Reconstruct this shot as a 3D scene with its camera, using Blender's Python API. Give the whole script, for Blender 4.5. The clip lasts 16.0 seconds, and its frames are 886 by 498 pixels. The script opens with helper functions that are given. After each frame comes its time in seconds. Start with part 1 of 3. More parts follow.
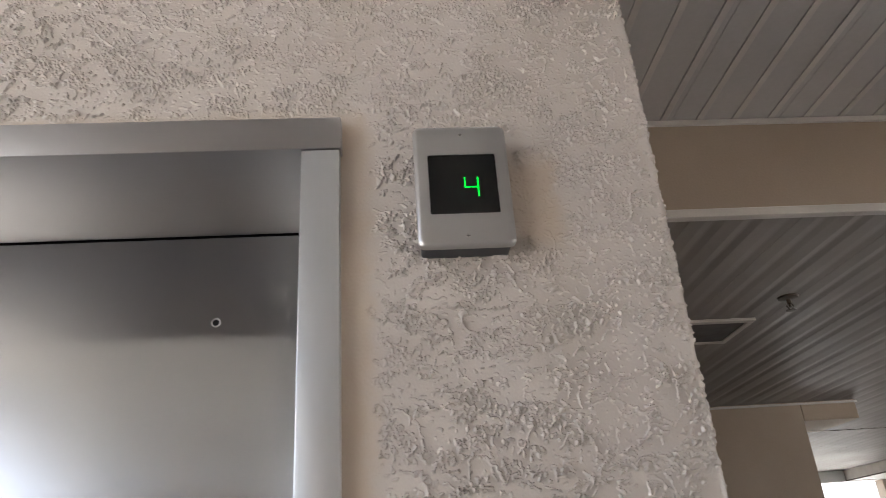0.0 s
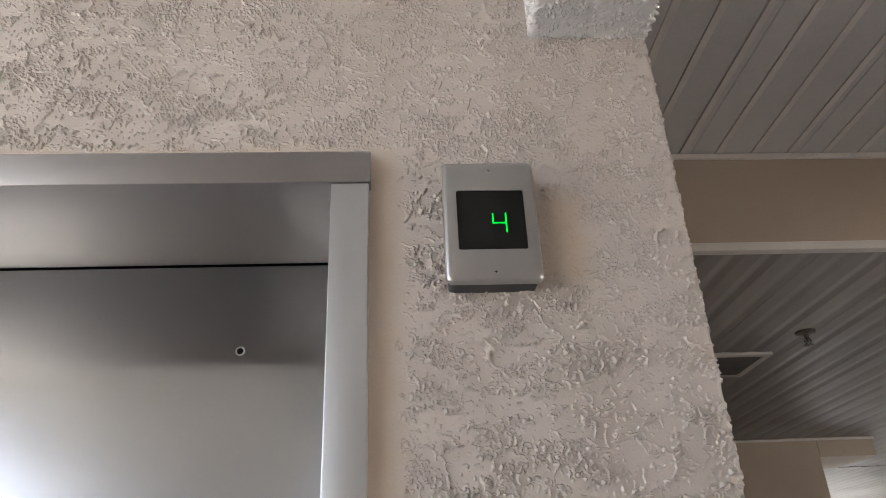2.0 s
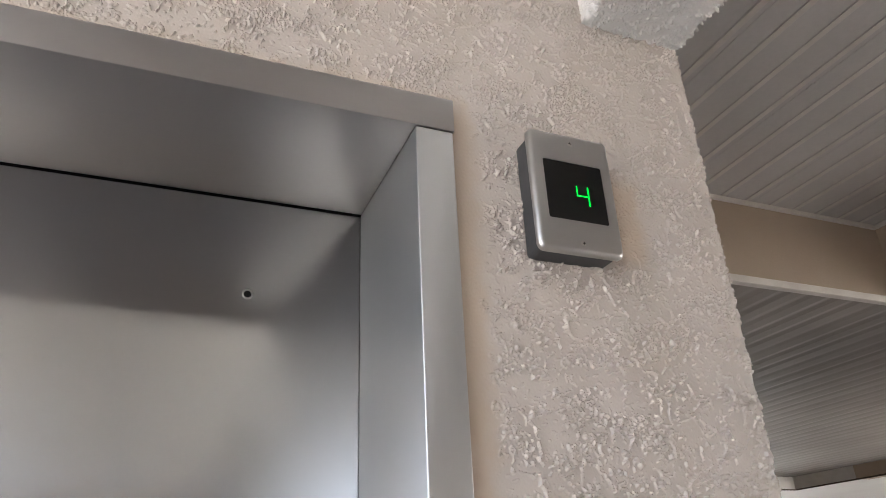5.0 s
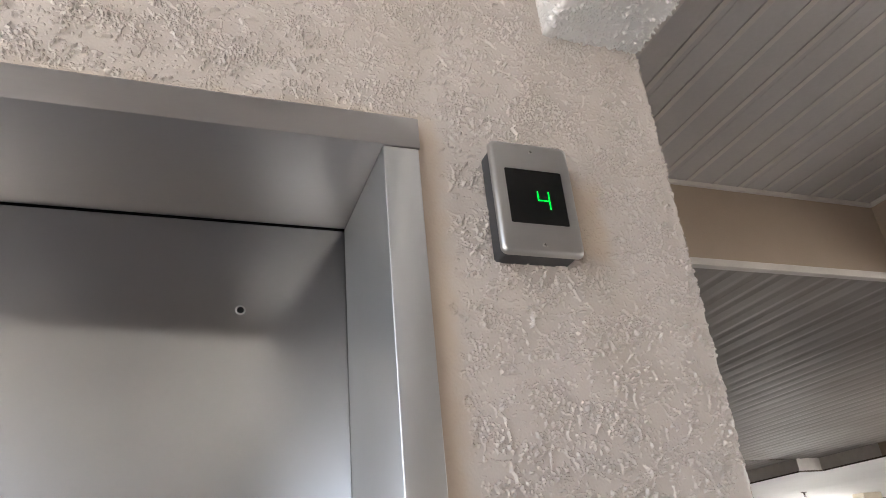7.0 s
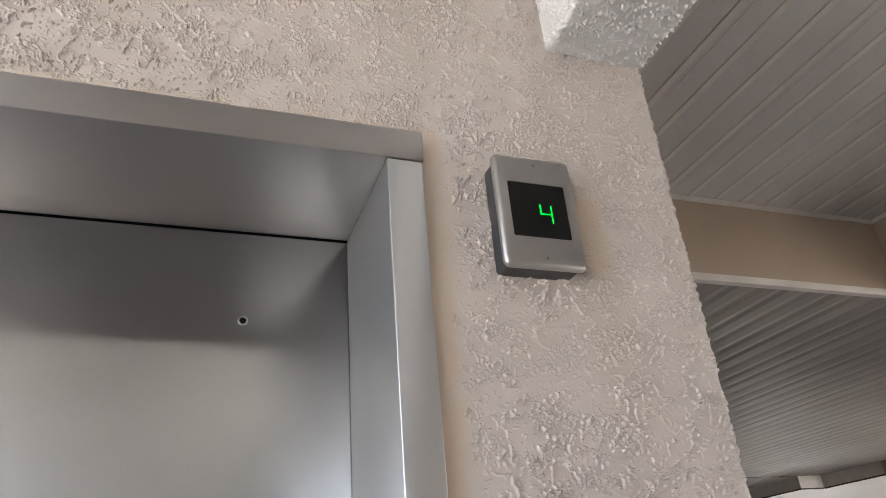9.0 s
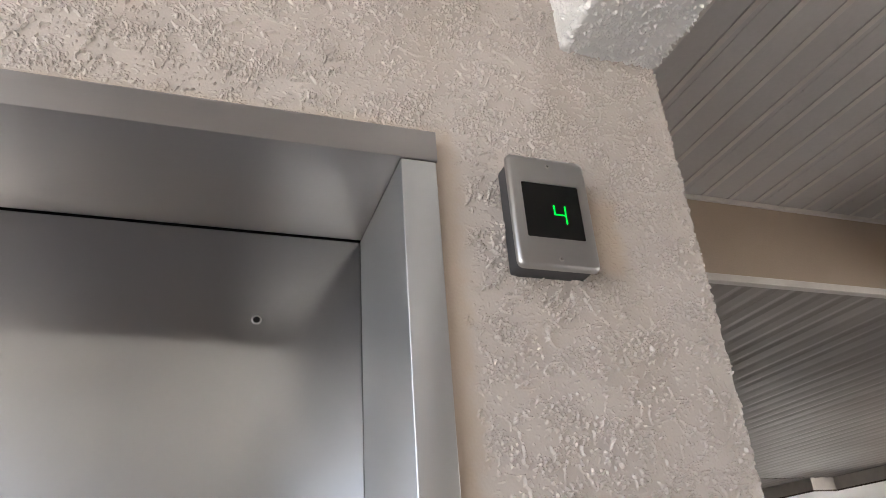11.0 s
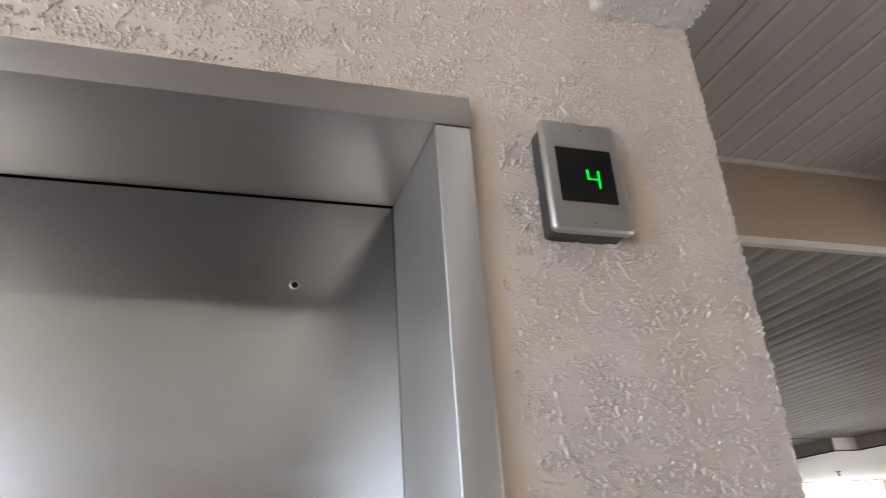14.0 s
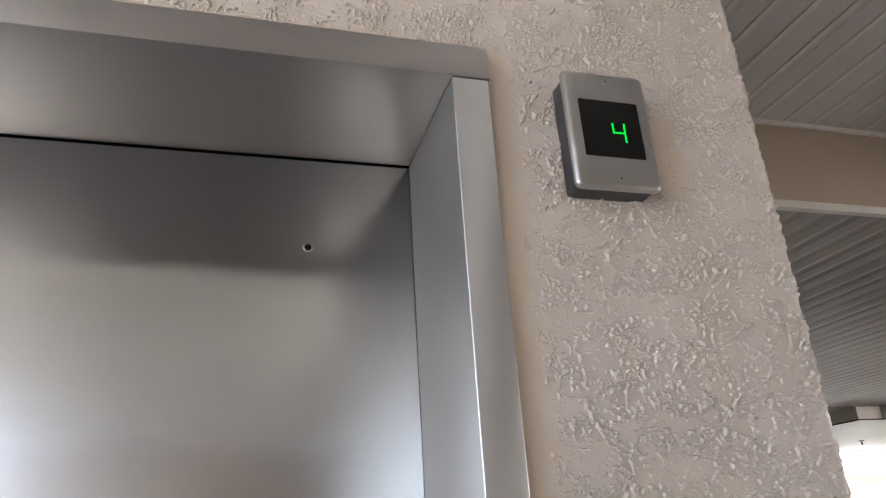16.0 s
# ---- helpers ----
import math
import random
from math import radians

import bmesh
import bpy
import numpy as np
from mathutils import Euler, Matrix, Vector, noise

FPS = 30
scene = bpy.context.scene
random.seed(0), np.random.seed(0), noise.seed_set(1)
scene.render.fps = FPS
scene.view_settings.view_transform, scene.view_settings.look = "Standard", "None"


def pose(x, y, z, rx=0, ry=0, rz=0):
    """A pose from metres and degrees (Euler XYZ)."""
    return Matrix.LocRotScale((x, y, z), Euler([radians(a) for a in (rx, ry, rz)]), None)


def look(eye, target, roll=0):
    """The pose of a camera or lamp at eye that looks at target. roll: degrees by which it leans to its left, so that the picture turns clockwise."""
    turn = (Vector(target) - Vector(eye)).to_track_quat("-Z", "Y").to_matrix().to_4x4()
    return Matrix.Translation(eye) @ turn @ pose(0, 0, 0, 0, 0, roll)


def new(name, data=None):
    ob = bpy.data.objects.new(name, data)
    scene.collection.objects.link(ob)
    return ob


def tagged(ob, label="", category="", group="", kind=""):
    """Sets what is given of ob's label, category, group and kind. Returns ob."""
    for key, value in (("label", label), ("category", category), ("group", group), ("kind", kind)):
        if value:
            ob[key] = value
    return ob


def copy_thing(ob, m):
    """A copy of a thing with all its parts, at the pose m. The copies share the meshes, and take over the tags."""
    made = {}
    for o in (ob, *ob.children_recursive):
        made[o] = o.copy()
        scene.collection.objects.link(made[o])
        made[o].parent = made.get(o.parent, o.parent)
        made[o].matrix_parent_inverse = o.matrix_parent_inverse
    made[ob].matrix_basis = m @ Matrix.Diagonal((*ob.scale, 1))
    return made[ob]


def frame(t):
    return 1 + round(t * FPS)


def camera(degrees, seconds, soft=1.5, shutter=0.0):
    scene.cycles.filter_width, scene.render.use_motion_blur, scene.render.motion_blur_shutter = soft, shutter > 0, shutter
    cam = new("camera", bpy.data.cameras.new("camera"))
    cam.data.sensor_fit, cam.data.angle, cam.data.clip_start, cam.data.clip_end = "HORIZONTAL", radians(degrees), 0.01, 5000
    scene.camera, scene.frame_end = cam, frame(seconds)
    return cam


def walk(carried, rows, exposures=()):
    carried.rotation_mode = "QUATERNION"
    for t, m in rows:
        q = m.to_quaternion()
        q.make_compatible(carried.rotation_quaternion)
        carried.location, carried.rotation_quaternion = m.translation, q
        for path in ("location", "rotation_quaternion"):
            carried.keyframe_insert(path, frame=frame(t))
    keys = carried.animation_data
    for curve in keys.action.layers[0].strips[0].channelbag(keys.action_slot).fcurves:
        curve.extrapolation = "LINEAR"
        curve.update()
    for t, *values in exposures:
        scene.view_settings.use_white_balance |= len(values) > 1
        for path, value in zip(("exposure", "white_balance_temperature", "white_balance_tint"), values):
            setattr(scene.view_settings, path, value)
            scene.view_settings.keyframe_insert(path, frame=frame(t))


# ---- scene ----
cam = camera(63.8, 16.0, soft=0.9, shutter=0.5)
EXPOSURES = [(t, e + 1.6, 6350, 9) for t, e in ((0, 0.66), (3, 0.66), (4, 0.84), (6.5, 0.92), (13, 0.86), (15, 0.78), (16, 0.75))]
PATH = [
    (0, (-0.018, -0.032, 1.438), (0.124, 1.779, 2.276), -4.0),
    (0.5, (-0.045, -0.046, 1.446), (0.052, 1.766, 2.286), -3.4),
    (1, (-0.064, -0.054, 1.46), (0.031, 1.753, 2.311), -3.3),
    (1.5, (-0.047, -0.054, 1.456), (0.066, 1.732, 2.348), -3.1),
    (2, (-0.047, -0.046, 1.452), (0.068, 1.736, 2.352), -2.6),
    (2.5, (-0.062, -0.04, 1.459), (0.034, 1.748, 2.35), -2.8),
    (3, (-0.138, 0.018, 1.456), (-0.03, 1.807, 2.344), -0.6),
    (3.5, (-0.357, 0.123, 1.471), (0.095, 1.839, 2.395), -3.5),
    (4, (-0.515, 0.161, 1.453), (0.216, 1.799, 2.339), -2.1),
    (4.2, (-0.52, 0.158, 1.451), (0.233, 1.796, 2.315), -1.7),
    (6.3, (-0.492, 0.03, 1.409), (0.128, 1.709, 2.3), -5.2),
    (6.5, (-0.479, 0.016, 1.41), (0.187, 1.678, 2.3), -5.9),
    (7, (-0.476, 0.021, 1.403), (0.188, 1.693, 2.277), -5.6),
    (7.5, (-0.476, 0.014, 1.404), (0.173, 1.677, 2.305), -5.2),
    (8, (-0.474, 0.014, 1.403), (0.187, 1.664, 2.322), -5.6),
    (8.5, (-0.474, 0.014, 1.4), (0.187, 1.662, 2.32), -5.7),
    (9, (-0.48, 0.018, 1.4), (0.178, 1.675, 2.307), -5.1),
    (9.5, (-0.483, 0.019, 1.403), (0.167, 1.681, 2.306), -5.0),
    (12, (-0.49, 0.018, 1.405), (0.13, 1.693, 2.303), -4.1),
    (12.5, (-0.516, 0.027, 1.409), (-0.016, 1.775, 2.243), -5.4),
    (13, (-0.535, 0.053, 1.377), (-0.216, 1.861, 2.17), -3.9),
    (13.5, (-0.539, 0.045, 1.386), (-0.155, 1.864, 2.122), -3.9),
    (14, (-0.52, 0.009, 1.399), (0.069, 1.737, 2.216), -4.1),
    (14.5, (-0.516, 0.032, 1.392), (0.149, 1.745, 2.182), -4.0),
    (15, (-0.513, 0.051, 1.407), (0.142, 1.784, 2.16), -3.7),
    (15.5, (-0.506, 0.064, 1.397), (0.094, 1.802, 2.183), -4.1),
    (16, (-0.502, 0.063, 1.4), (0.041, 1.837, 2.147), -3.8),
]
walk(cam, [(t, look(eye, target, roll)) for t, eye, target, roll in PATH], EXPOSURES)

# ---- world and sun ----
SUN_HEIGHT, SUN_TURN = 62, 120
world = bpy.data.worlds.new("sky")
scene.world = world
world.use_nodes = True
wn = world.node_tree
sky = wn.nodes.new("ShaderNodeTexSky")
sky.sky_type, sky.sun_disc = "NISHITA", False
sky.air_density, sky.dust_density, sky.ozone_density = 0.8, 3.5, 1.0
sky.sun_elevation, sky.sun_rotation = radians(SUN_HEIGHT), radians(SUN_TURN)
wn.nodes["Background"].inputs["Strength"].default_value = 0.24
haze = wn.nodes.new("ShaderNodeHueSaturation")
haze.inputs["Saturation"].default_value = 0.45
wn.links.new(sky.outputs[0], haze.inputs["Color"])
wn.links.new(haze.outputs[0], wn.nodes["Background"].inputs["Color"])
sun = new("sun", bpy.data.lights.new("sun", "SUN"))
sun.data.energy, sun.data.angle, sun.data.color = 4.0, radians(0.6), (1.0, 0.97, 0.92)
az = radians(SUN_TURN)
SUN_WAY = Vector((math.sin(az) * math.cos(radians(SUN_HEIGHT)), math.cos(az) * math.cos(radians(SUN_HEIGHT)), math.sin(radians(SUN_HEIGHT))))
sun.matrix_world = look(SUN_WAY * 30, (0, 0, 0))


# ---- materials ----
def material(name, base, second=None, scale=6.0, rough=0.6, metal=0.0, bump=0.0, bump_scale=200.0, stretch=(1, 1, 1), fine=0.06, rough_var=0.08, emit=None):
    """Two-scale colour variation, roughness variation and a fine bump on object coordinates."""
    m = bpy.data.materials.new(name)
    m.use_nodes = True
    n, l = m.node_tree.nodes, m.node_tree.links
    p = n["Principled BSDF"]
    co = n.new("ShaderNodeTexCoord")
    mp = n.new("ShaderNodeMapping")
    mp.inputs["Scale"].default_value = stretch
    l.new(co.outputs["Object"], mp.inputs[0])
    big = n.new("ShaderNodeTexNoise")
    big.inputs["Scale"].default_value, big.inputs["Detail"].default_value = scale, 4
    l.new(mp.outputs[0], big.inputs["Vector"])
    ramp = n.new("ShaderNodeMapRange")
    ramp.inputs[1].default_value, ramp.inputs[2].default_value = 0.35, 0.65
    l.new(big.outputs["Fac"], ramp.inputs[0])
    mix = n.new("ShaderNodeMix")
    mix.data_type = "RGBA"
    second = second or tuple(c * 0.88 for c in base)
    mix.inputs[6].default_value, mix.inputs[7].default_value = (*base, 1), (*second, 1)
    l.new(ramp.outputs[0], mix.inputs[0])
    small = n.new("ShaderNodeTexNoise")
    small.inputs["Scale"].default_value, small.inputs["Detail"].default_value = bump_scale, 3
    l.new(mp.outputs[0], small.inputs["Vector"])
    hsv = n.new("ShaderNodeHueSaturation")
    vr = n.new("ShaderNodeMapRange")
    vr.inputs[3].default_value, vr.inputs[4].default_value = 1 - fine, 1 + fine
    l.new(small.outputs["Fac"], vr.inputs[0])
    l.new(vr.outputs[0], hsv.inputs["Value"])
    l.new(mix.outputs[2], hsv.inputs["Color"])
    l.new(hsv.outputs[0], p.inputs["Base Color"])
    rr = n.new("ShaderNodeMapRange")
    rr.inputs[3].default_value, rr.inputs[4].default_value = max(0.02, rough - rough_var), min(1, rough + rough_var)
    l.new(big.outputs["Fac"], rr.inputs[0])
    l.new(rr.outputs[0], p.inputs["Roughness"])
    p.inputs["Metallic"].default_value = metal
    if bump:
        b = n.new("ShaderNodeBump")
        b.inputs["Strength"].default_value, b.inputs["Distance"].default_value = 1.0, bump
        l.new(small.outputs["Fac"], b.inputs["Height"])
        l.new(b.outputs[0], p.inputs["Normal"])
    if emit:
        p.inputs["Emission Color"].default_value, p.inputs["Emission Strength"].default_value = (*emit[0], 1), emit[1]
    return m


def steel(name, across, rough, grain, base=(0.55, 0.542, 0.532), aniso=0.9):
    """Brushed stainless steel: stretched grain in the colour, highlights drawn out across the grain."""
    m = material(name, base, tuple(c * 0.95 for c in base), 2.0, rough, 1.0, 0.0, 420.0, grain, 0.015, 0.02)
    n, l = m.node_tree.nodes, m.node_tree.links
    t = n.new("ShaderNodeCombineXYZ")
    for i in range(3):
        t.inputs[i].default_value = across[i]
    p = n["Principled BSDF"]
    l.new(t.outputs[0], p.inputs["Tangent"])
    p.inputs["Anisotropic"].default_value = aniso
    return m


def stucco(name, base, second, tan_shade=None):
    """Semi-gloss wall paint; an optional tan tone, partly painted shade of jamb and indicator, in the smooth strip
    beside the jamb and the smooth patch beside the indicator.
    """
    m = material(name, base, second, 5.0, 0.14, 0, 0.0002, 420.0, (1.6, 1.0, 0.5), fine=0.05, rough_var=0.07)
    m.node_tree.nodes["Principled BSDF"].inputs["Specular IOR Level"].default_value = 0.7
    if not tan_shade:
        return m
    n, l = m.node_tree.nodes, m.node_tree.links
    p = n["Principled BSDF"]
    co = n.new("ShaderNodeTexCoord")
    xyz = n.new("ShaderNodeSeparateXYZ")
    nz = n.new("ShaderNodeTexNoise")
    nz.inputs["Scale"].default_value, nz.inputs["Detail"].default_value = 26, 5
    off = n.new("ShaderNodeVectorMath")
    off.operation = "MULTIPLY_ADD"
    off.inputs[1].default_value, off.inputs[2].default_value = (0.05, 0, 0.05), (-0.025, 0, -0.025)
    add = n.new("ShaderNodeVectorMath")
    l.new(co.outputs["Object"], nz.inputs["Vector"])
    l.new(nz.outputs["Color"], off.inputs[0])
    l.new(off.outputs[0], add.inputs[0])
    l.new(co.outputs["Object"], add.inputs[1])
    l.new(add.outputs[0], xyz.inputs[0])

    def ramp(source, lo, hi, middle=None):
        if middle is not None:
            sub = n.new("ShaderNodeMath")
            sub.operation = "SUBTRACT"
            sub.inputs[1].default_value = middle
            l.new(source, sub.inputs[0])
            ab = n.new("ShaderNodeMath")
            ab.operation = "ABSOLUTE"
            l.new(sub.outputs[0], ab.inputs[0])
            source = ab.outputs[0]
        q = n.new("ShaderNodeMapRange")
        q.interpolation_type = "SMOOTHSTEP"
        q.inputs[1].default_value, q.inputs[2].default_value = lo, hi
        l.new(source, q.inputs[0])
        return q.outputs[0]

    def both(a, b, op="MULTIPLY"):
        q = n.new("ShaderNodeMath")
        q.operation = op
        l.new(a, q.inputs[0])
        l.new(b, q.inputs[1])
        return q.outputs[0]

    # Tan smooth areas that also carry the shade cast by jamb and indicator.
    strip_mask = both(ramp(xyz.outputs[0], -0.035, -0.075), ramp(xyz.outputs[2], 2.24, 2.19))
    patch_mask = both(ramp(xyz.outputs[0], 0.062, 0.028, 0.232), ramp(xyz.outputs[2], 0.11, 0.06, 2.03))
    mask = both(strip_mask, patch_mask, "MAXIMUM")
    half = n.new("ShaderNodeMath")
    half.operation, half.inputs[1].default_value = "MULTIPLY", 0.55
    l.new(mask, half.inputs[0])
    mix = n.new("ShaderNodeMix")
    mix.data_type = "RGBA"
    mix.inputs[7].default_value = (*tan_shade, 1)
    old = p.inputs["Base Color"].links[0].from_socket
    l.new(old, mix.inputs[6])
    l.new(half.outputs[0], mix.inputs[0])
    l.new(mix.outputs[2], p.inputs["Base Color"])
    return m


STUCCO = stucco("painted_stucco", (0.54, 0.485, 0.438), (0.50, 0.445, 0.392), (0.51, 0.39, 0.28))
STUCCO_WHITE = stucco("white_painted_stucco", (0.68, 0.658, 0.638), (0.62, 0.60, 0.58))
TAN = material("tan_painted_plaster", (0.34, 0.272, 0.208), (0.31, 0.243, 0.182), 1.6, 0.65, 0, 0.0006, 120.0)
CREAM = material("cream_painted_plaster", (0.76, 0.68, 0.58), (0.70, 0.62, 0.52), 1.2, 0.65, 0, 0.0006, 90.0)
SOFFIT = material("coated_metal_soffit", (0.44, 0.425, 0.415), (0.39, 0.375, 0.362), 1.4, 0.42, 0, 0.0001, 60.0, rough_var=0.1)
# Same soffit coat, darkened to paint in the shade on the lower ceilings.
SOFFIT_SHADED = material("shaded_metal_soffit", (0.235, 0.212, 0.194), (0.205, 0.184, 0.167), 1.4, 0.55, 0, 0.0001, 60.0, rough_var=0.1)
SOFFIT_TRIM = material("white_soffit_trim", (0.52, 0.49, 0.455), (0.46, 0.43, 0.40), 7.0, 0.45, 0, 0.0001, 120.0)
CEILING_WHITE = material("white_ceiling_board", (0.72, 0.71, 0.69), (0.66, 0.65, 0.63), 1.0, 0.6, 0, 0.0003, 80.0)
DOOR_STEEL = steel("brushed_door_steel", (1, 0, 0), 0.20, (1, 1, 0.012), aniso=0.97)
# One steel; head darkened and jambs lightened in place of true reflections.
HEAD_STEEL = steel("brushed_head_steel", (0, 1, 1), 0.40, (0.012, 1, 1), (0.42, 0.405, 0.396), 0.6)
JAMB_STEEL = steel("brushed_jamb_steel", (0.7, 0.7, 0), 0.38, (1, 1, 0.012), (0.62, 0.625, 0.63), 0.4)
PLATE_STEEL = steel("brushed_plate_steel", (1, 0, 0), 0.36, (1, 1, 0.03), (0.50, 0.488, 0.475), 0.5)
SCREW_STEEL = material("screw_steel", (0.55, 0.53, 0.50), None, 60, 0.3, 1.0)
BOX_GREY = material("dark_grey_box_metal", (0.05, 0.05, 0.053), (0.035, 0.035, 0.038), 12, 0.5, 0.0, 0.0001, 300)
SCREEN = material("black_display_acrylic", (0.008, 0.008, 0.008), (0.012, 0.011, 0.010), 20, 0.10, 0.0)
SCREEN.node_tree.nodes["Principled BSDF"].inputs["Specular IOR Level"].default_value = 0.18
LED = material("green_display_led", (0.0, 0.03, 0.005), None, 20, 0.4, emit=((0.0, 1.0, 0.03), 0.55))
# Near-black colour painting the shade in door gap, shaft, key hole and slots.
DARK = material("gap_shade_black", (0.006, 0.006, 0.006), None, 20, 0.9)
DARK.node_tree.nodes["Principled BSDF"].inputs["Specular IOR Level"].default_value = 0.1
BRASS_DARK = material("dark_bronze_metal", (0.09, 0.07, 0.055), (0.06, 0.045, 0.035), 30, 0.45, 0.6)
FLOOR = material("grey_brown_floor_tile", (0.35, 0.32, 0.292), (0.29, 0.262, 0.24), 0.9, 0.7, 0, 0.0006, 60)
GROUND = material("sunlit_paving", (0.48, 0.455, 0.42), (0.42, 0.40, 0.37), 0.4, 0.85, 0, 0.001, 30)
RED = material("faded_red_enamel", (0.22, 0.035, 0.025), (0.15, 0.03, 0.025), 30, 0.5)
LEAF = material("green_leaves", (0.07, 0.13, 0.035), (0.04, 0.09, 0.02), 3, 0.5)
BARK = material("grey_brown_bark", (0.16, 0.12, 0.09), None, 12, 0.9, 0, 0.004, 40)


# ---- mesh helpers ----
def box(bm, x0, x1, y0, y1, z0, z1, bevel=0.0, segments=2):
    vs = [bm.verts.new((x, y, z)) for x in (x0, x1) for y in (y0, y1) for z in (z0, z1)]
    fs = [bm.faces.new([vs[i] for i in q]) for q in ((0, 1, 3, 2), (4, 6, 7, 5), (0, 4, 5, 1), (2, 3, 7, 6), (0, 2, 6, 4), (1, 5, 7, 3))]
    if bevel:
        es = list({e for f in fs for e in f.edges})
        bmesh.ops.bevel(bm, geom=es, offset=bevel, segments=segments, profile=0.5, affect="EDGES")


def prism(bm, pts, place, bevel=0.0):
    """A closed outline swept between two ends; place(a, b, end) gives the point."""
    lo = [bm.verts.new(place(a, b, 0)) for a, b in pts]
    hi = [bm.verts.new(place(a, b, 1)) for a, b in pts]
    n = len(pts)
    fs = [bm.faces.new((lo[i], lo[(i + 1) % n], hi[(i + 1) % n], hi[i])) for i in range(n)]
    fs += [bm.faces.new(lo[::-1]), bm.faces.new(hi)]
    bmesh.ops.recalc_face_normals(bm, faces=fs)
    if bevel:
        es = list({e for f in fs for e in f.edges})
        bmesh.ops.bevel(bm, geom=es, offset=bevel, segments=3, profile=0.5, affect="EDGES")


def lathe(bm, prof, at, axis="z", n=24):
    """Rings (radius, height) turned about an axis through at."""
    rings = []
    for r, h in prof:
        ring = []
        for i in range(n):
            c, s_ = math.cos(2 * math.pi * i / n) * r, math.sin(2 * math.pi * i / n) * r
            d = (c, s_, h) if axis == "z" else (c, h, s_)
            ring.append(bm.verts.new((at[0] + d[0], at[1] + d[1], at[2] + d[2])))
        rings.append(ring)
    fs = []
    for a, b in zip(rings, rings[1:]):
        fs += [bm.faces.new((a[i], a[(i + 1) % n], b[(i + 1) % n], b[i])) for i in range(n)]
    fs += [bm.faces.new(rings[0][::-1]), bm.faces.new(rings[-1])]
    bmesh.ops.recalc_face_normals(bm, faces=fs)


def part(name, bm, mat, parent=None, label="", smooth=False):
    me = bpy.data.meshes.new(name)
    bm.to_mesh(me)
    bm.free()
    me.materials.append(mat)
    if smooth:
        me.polygons.foreach_set("use_smooth", [True] * len(me.polygons))
        me.set_sharp_from_angle(angle=radians(35))
    ob = new(name, me)
    if parent:
        ob.parent = parent
        ob.matrix_parent_inverse = parent.matrix_basis.inverted()
    return tagged(ob, label)


def thing(name, label, category, at=(0, 0, 0), kind="", group=""):
    ob = new(name)
    ob.empty_display_size = 0.1
    ob.matrix_basis = Matrix.Translation(at)
    return tagged(ob, label, category, group, kind)


def boxes(name, mat, label, category, *dims, bevel=0.0, kind="structure"):
    bm = bmesh.new()
    for d in dims:
        box(bm, *d, bevel=bevel)
    return tagged(part(name, bm, mat), label, category, kind=kind)


def band(shape, step, wave, seed, ratio=(1.0, 1.0), spread=0.45):
    """Random relief with features about one wavelength long; ratio stretches it along rows and columns."""
    rng = np.random.default_rng(seed)
    spec = np.fft.rfft2(rng.standard_normal(shape))
    fv = np.fft.fftfreq(shape[0], step)[:, None] * ratio[0]
    fu = np.fft.rfftfreq(shape[1], step)[None, :] * ratio[1]
    f = np.sqrt(fu * fu + fv * fv) * wave
    out = np.fft.irfft2(spec * np.exp(-((f - 1.0) / spread) ** 2), shape)
    return out / out.std()


def rise(a, lo, hi):
    t = np.clip((a - lo) / (hi - lo), 0, 1)
    return t * t * (3 - 2 * t)


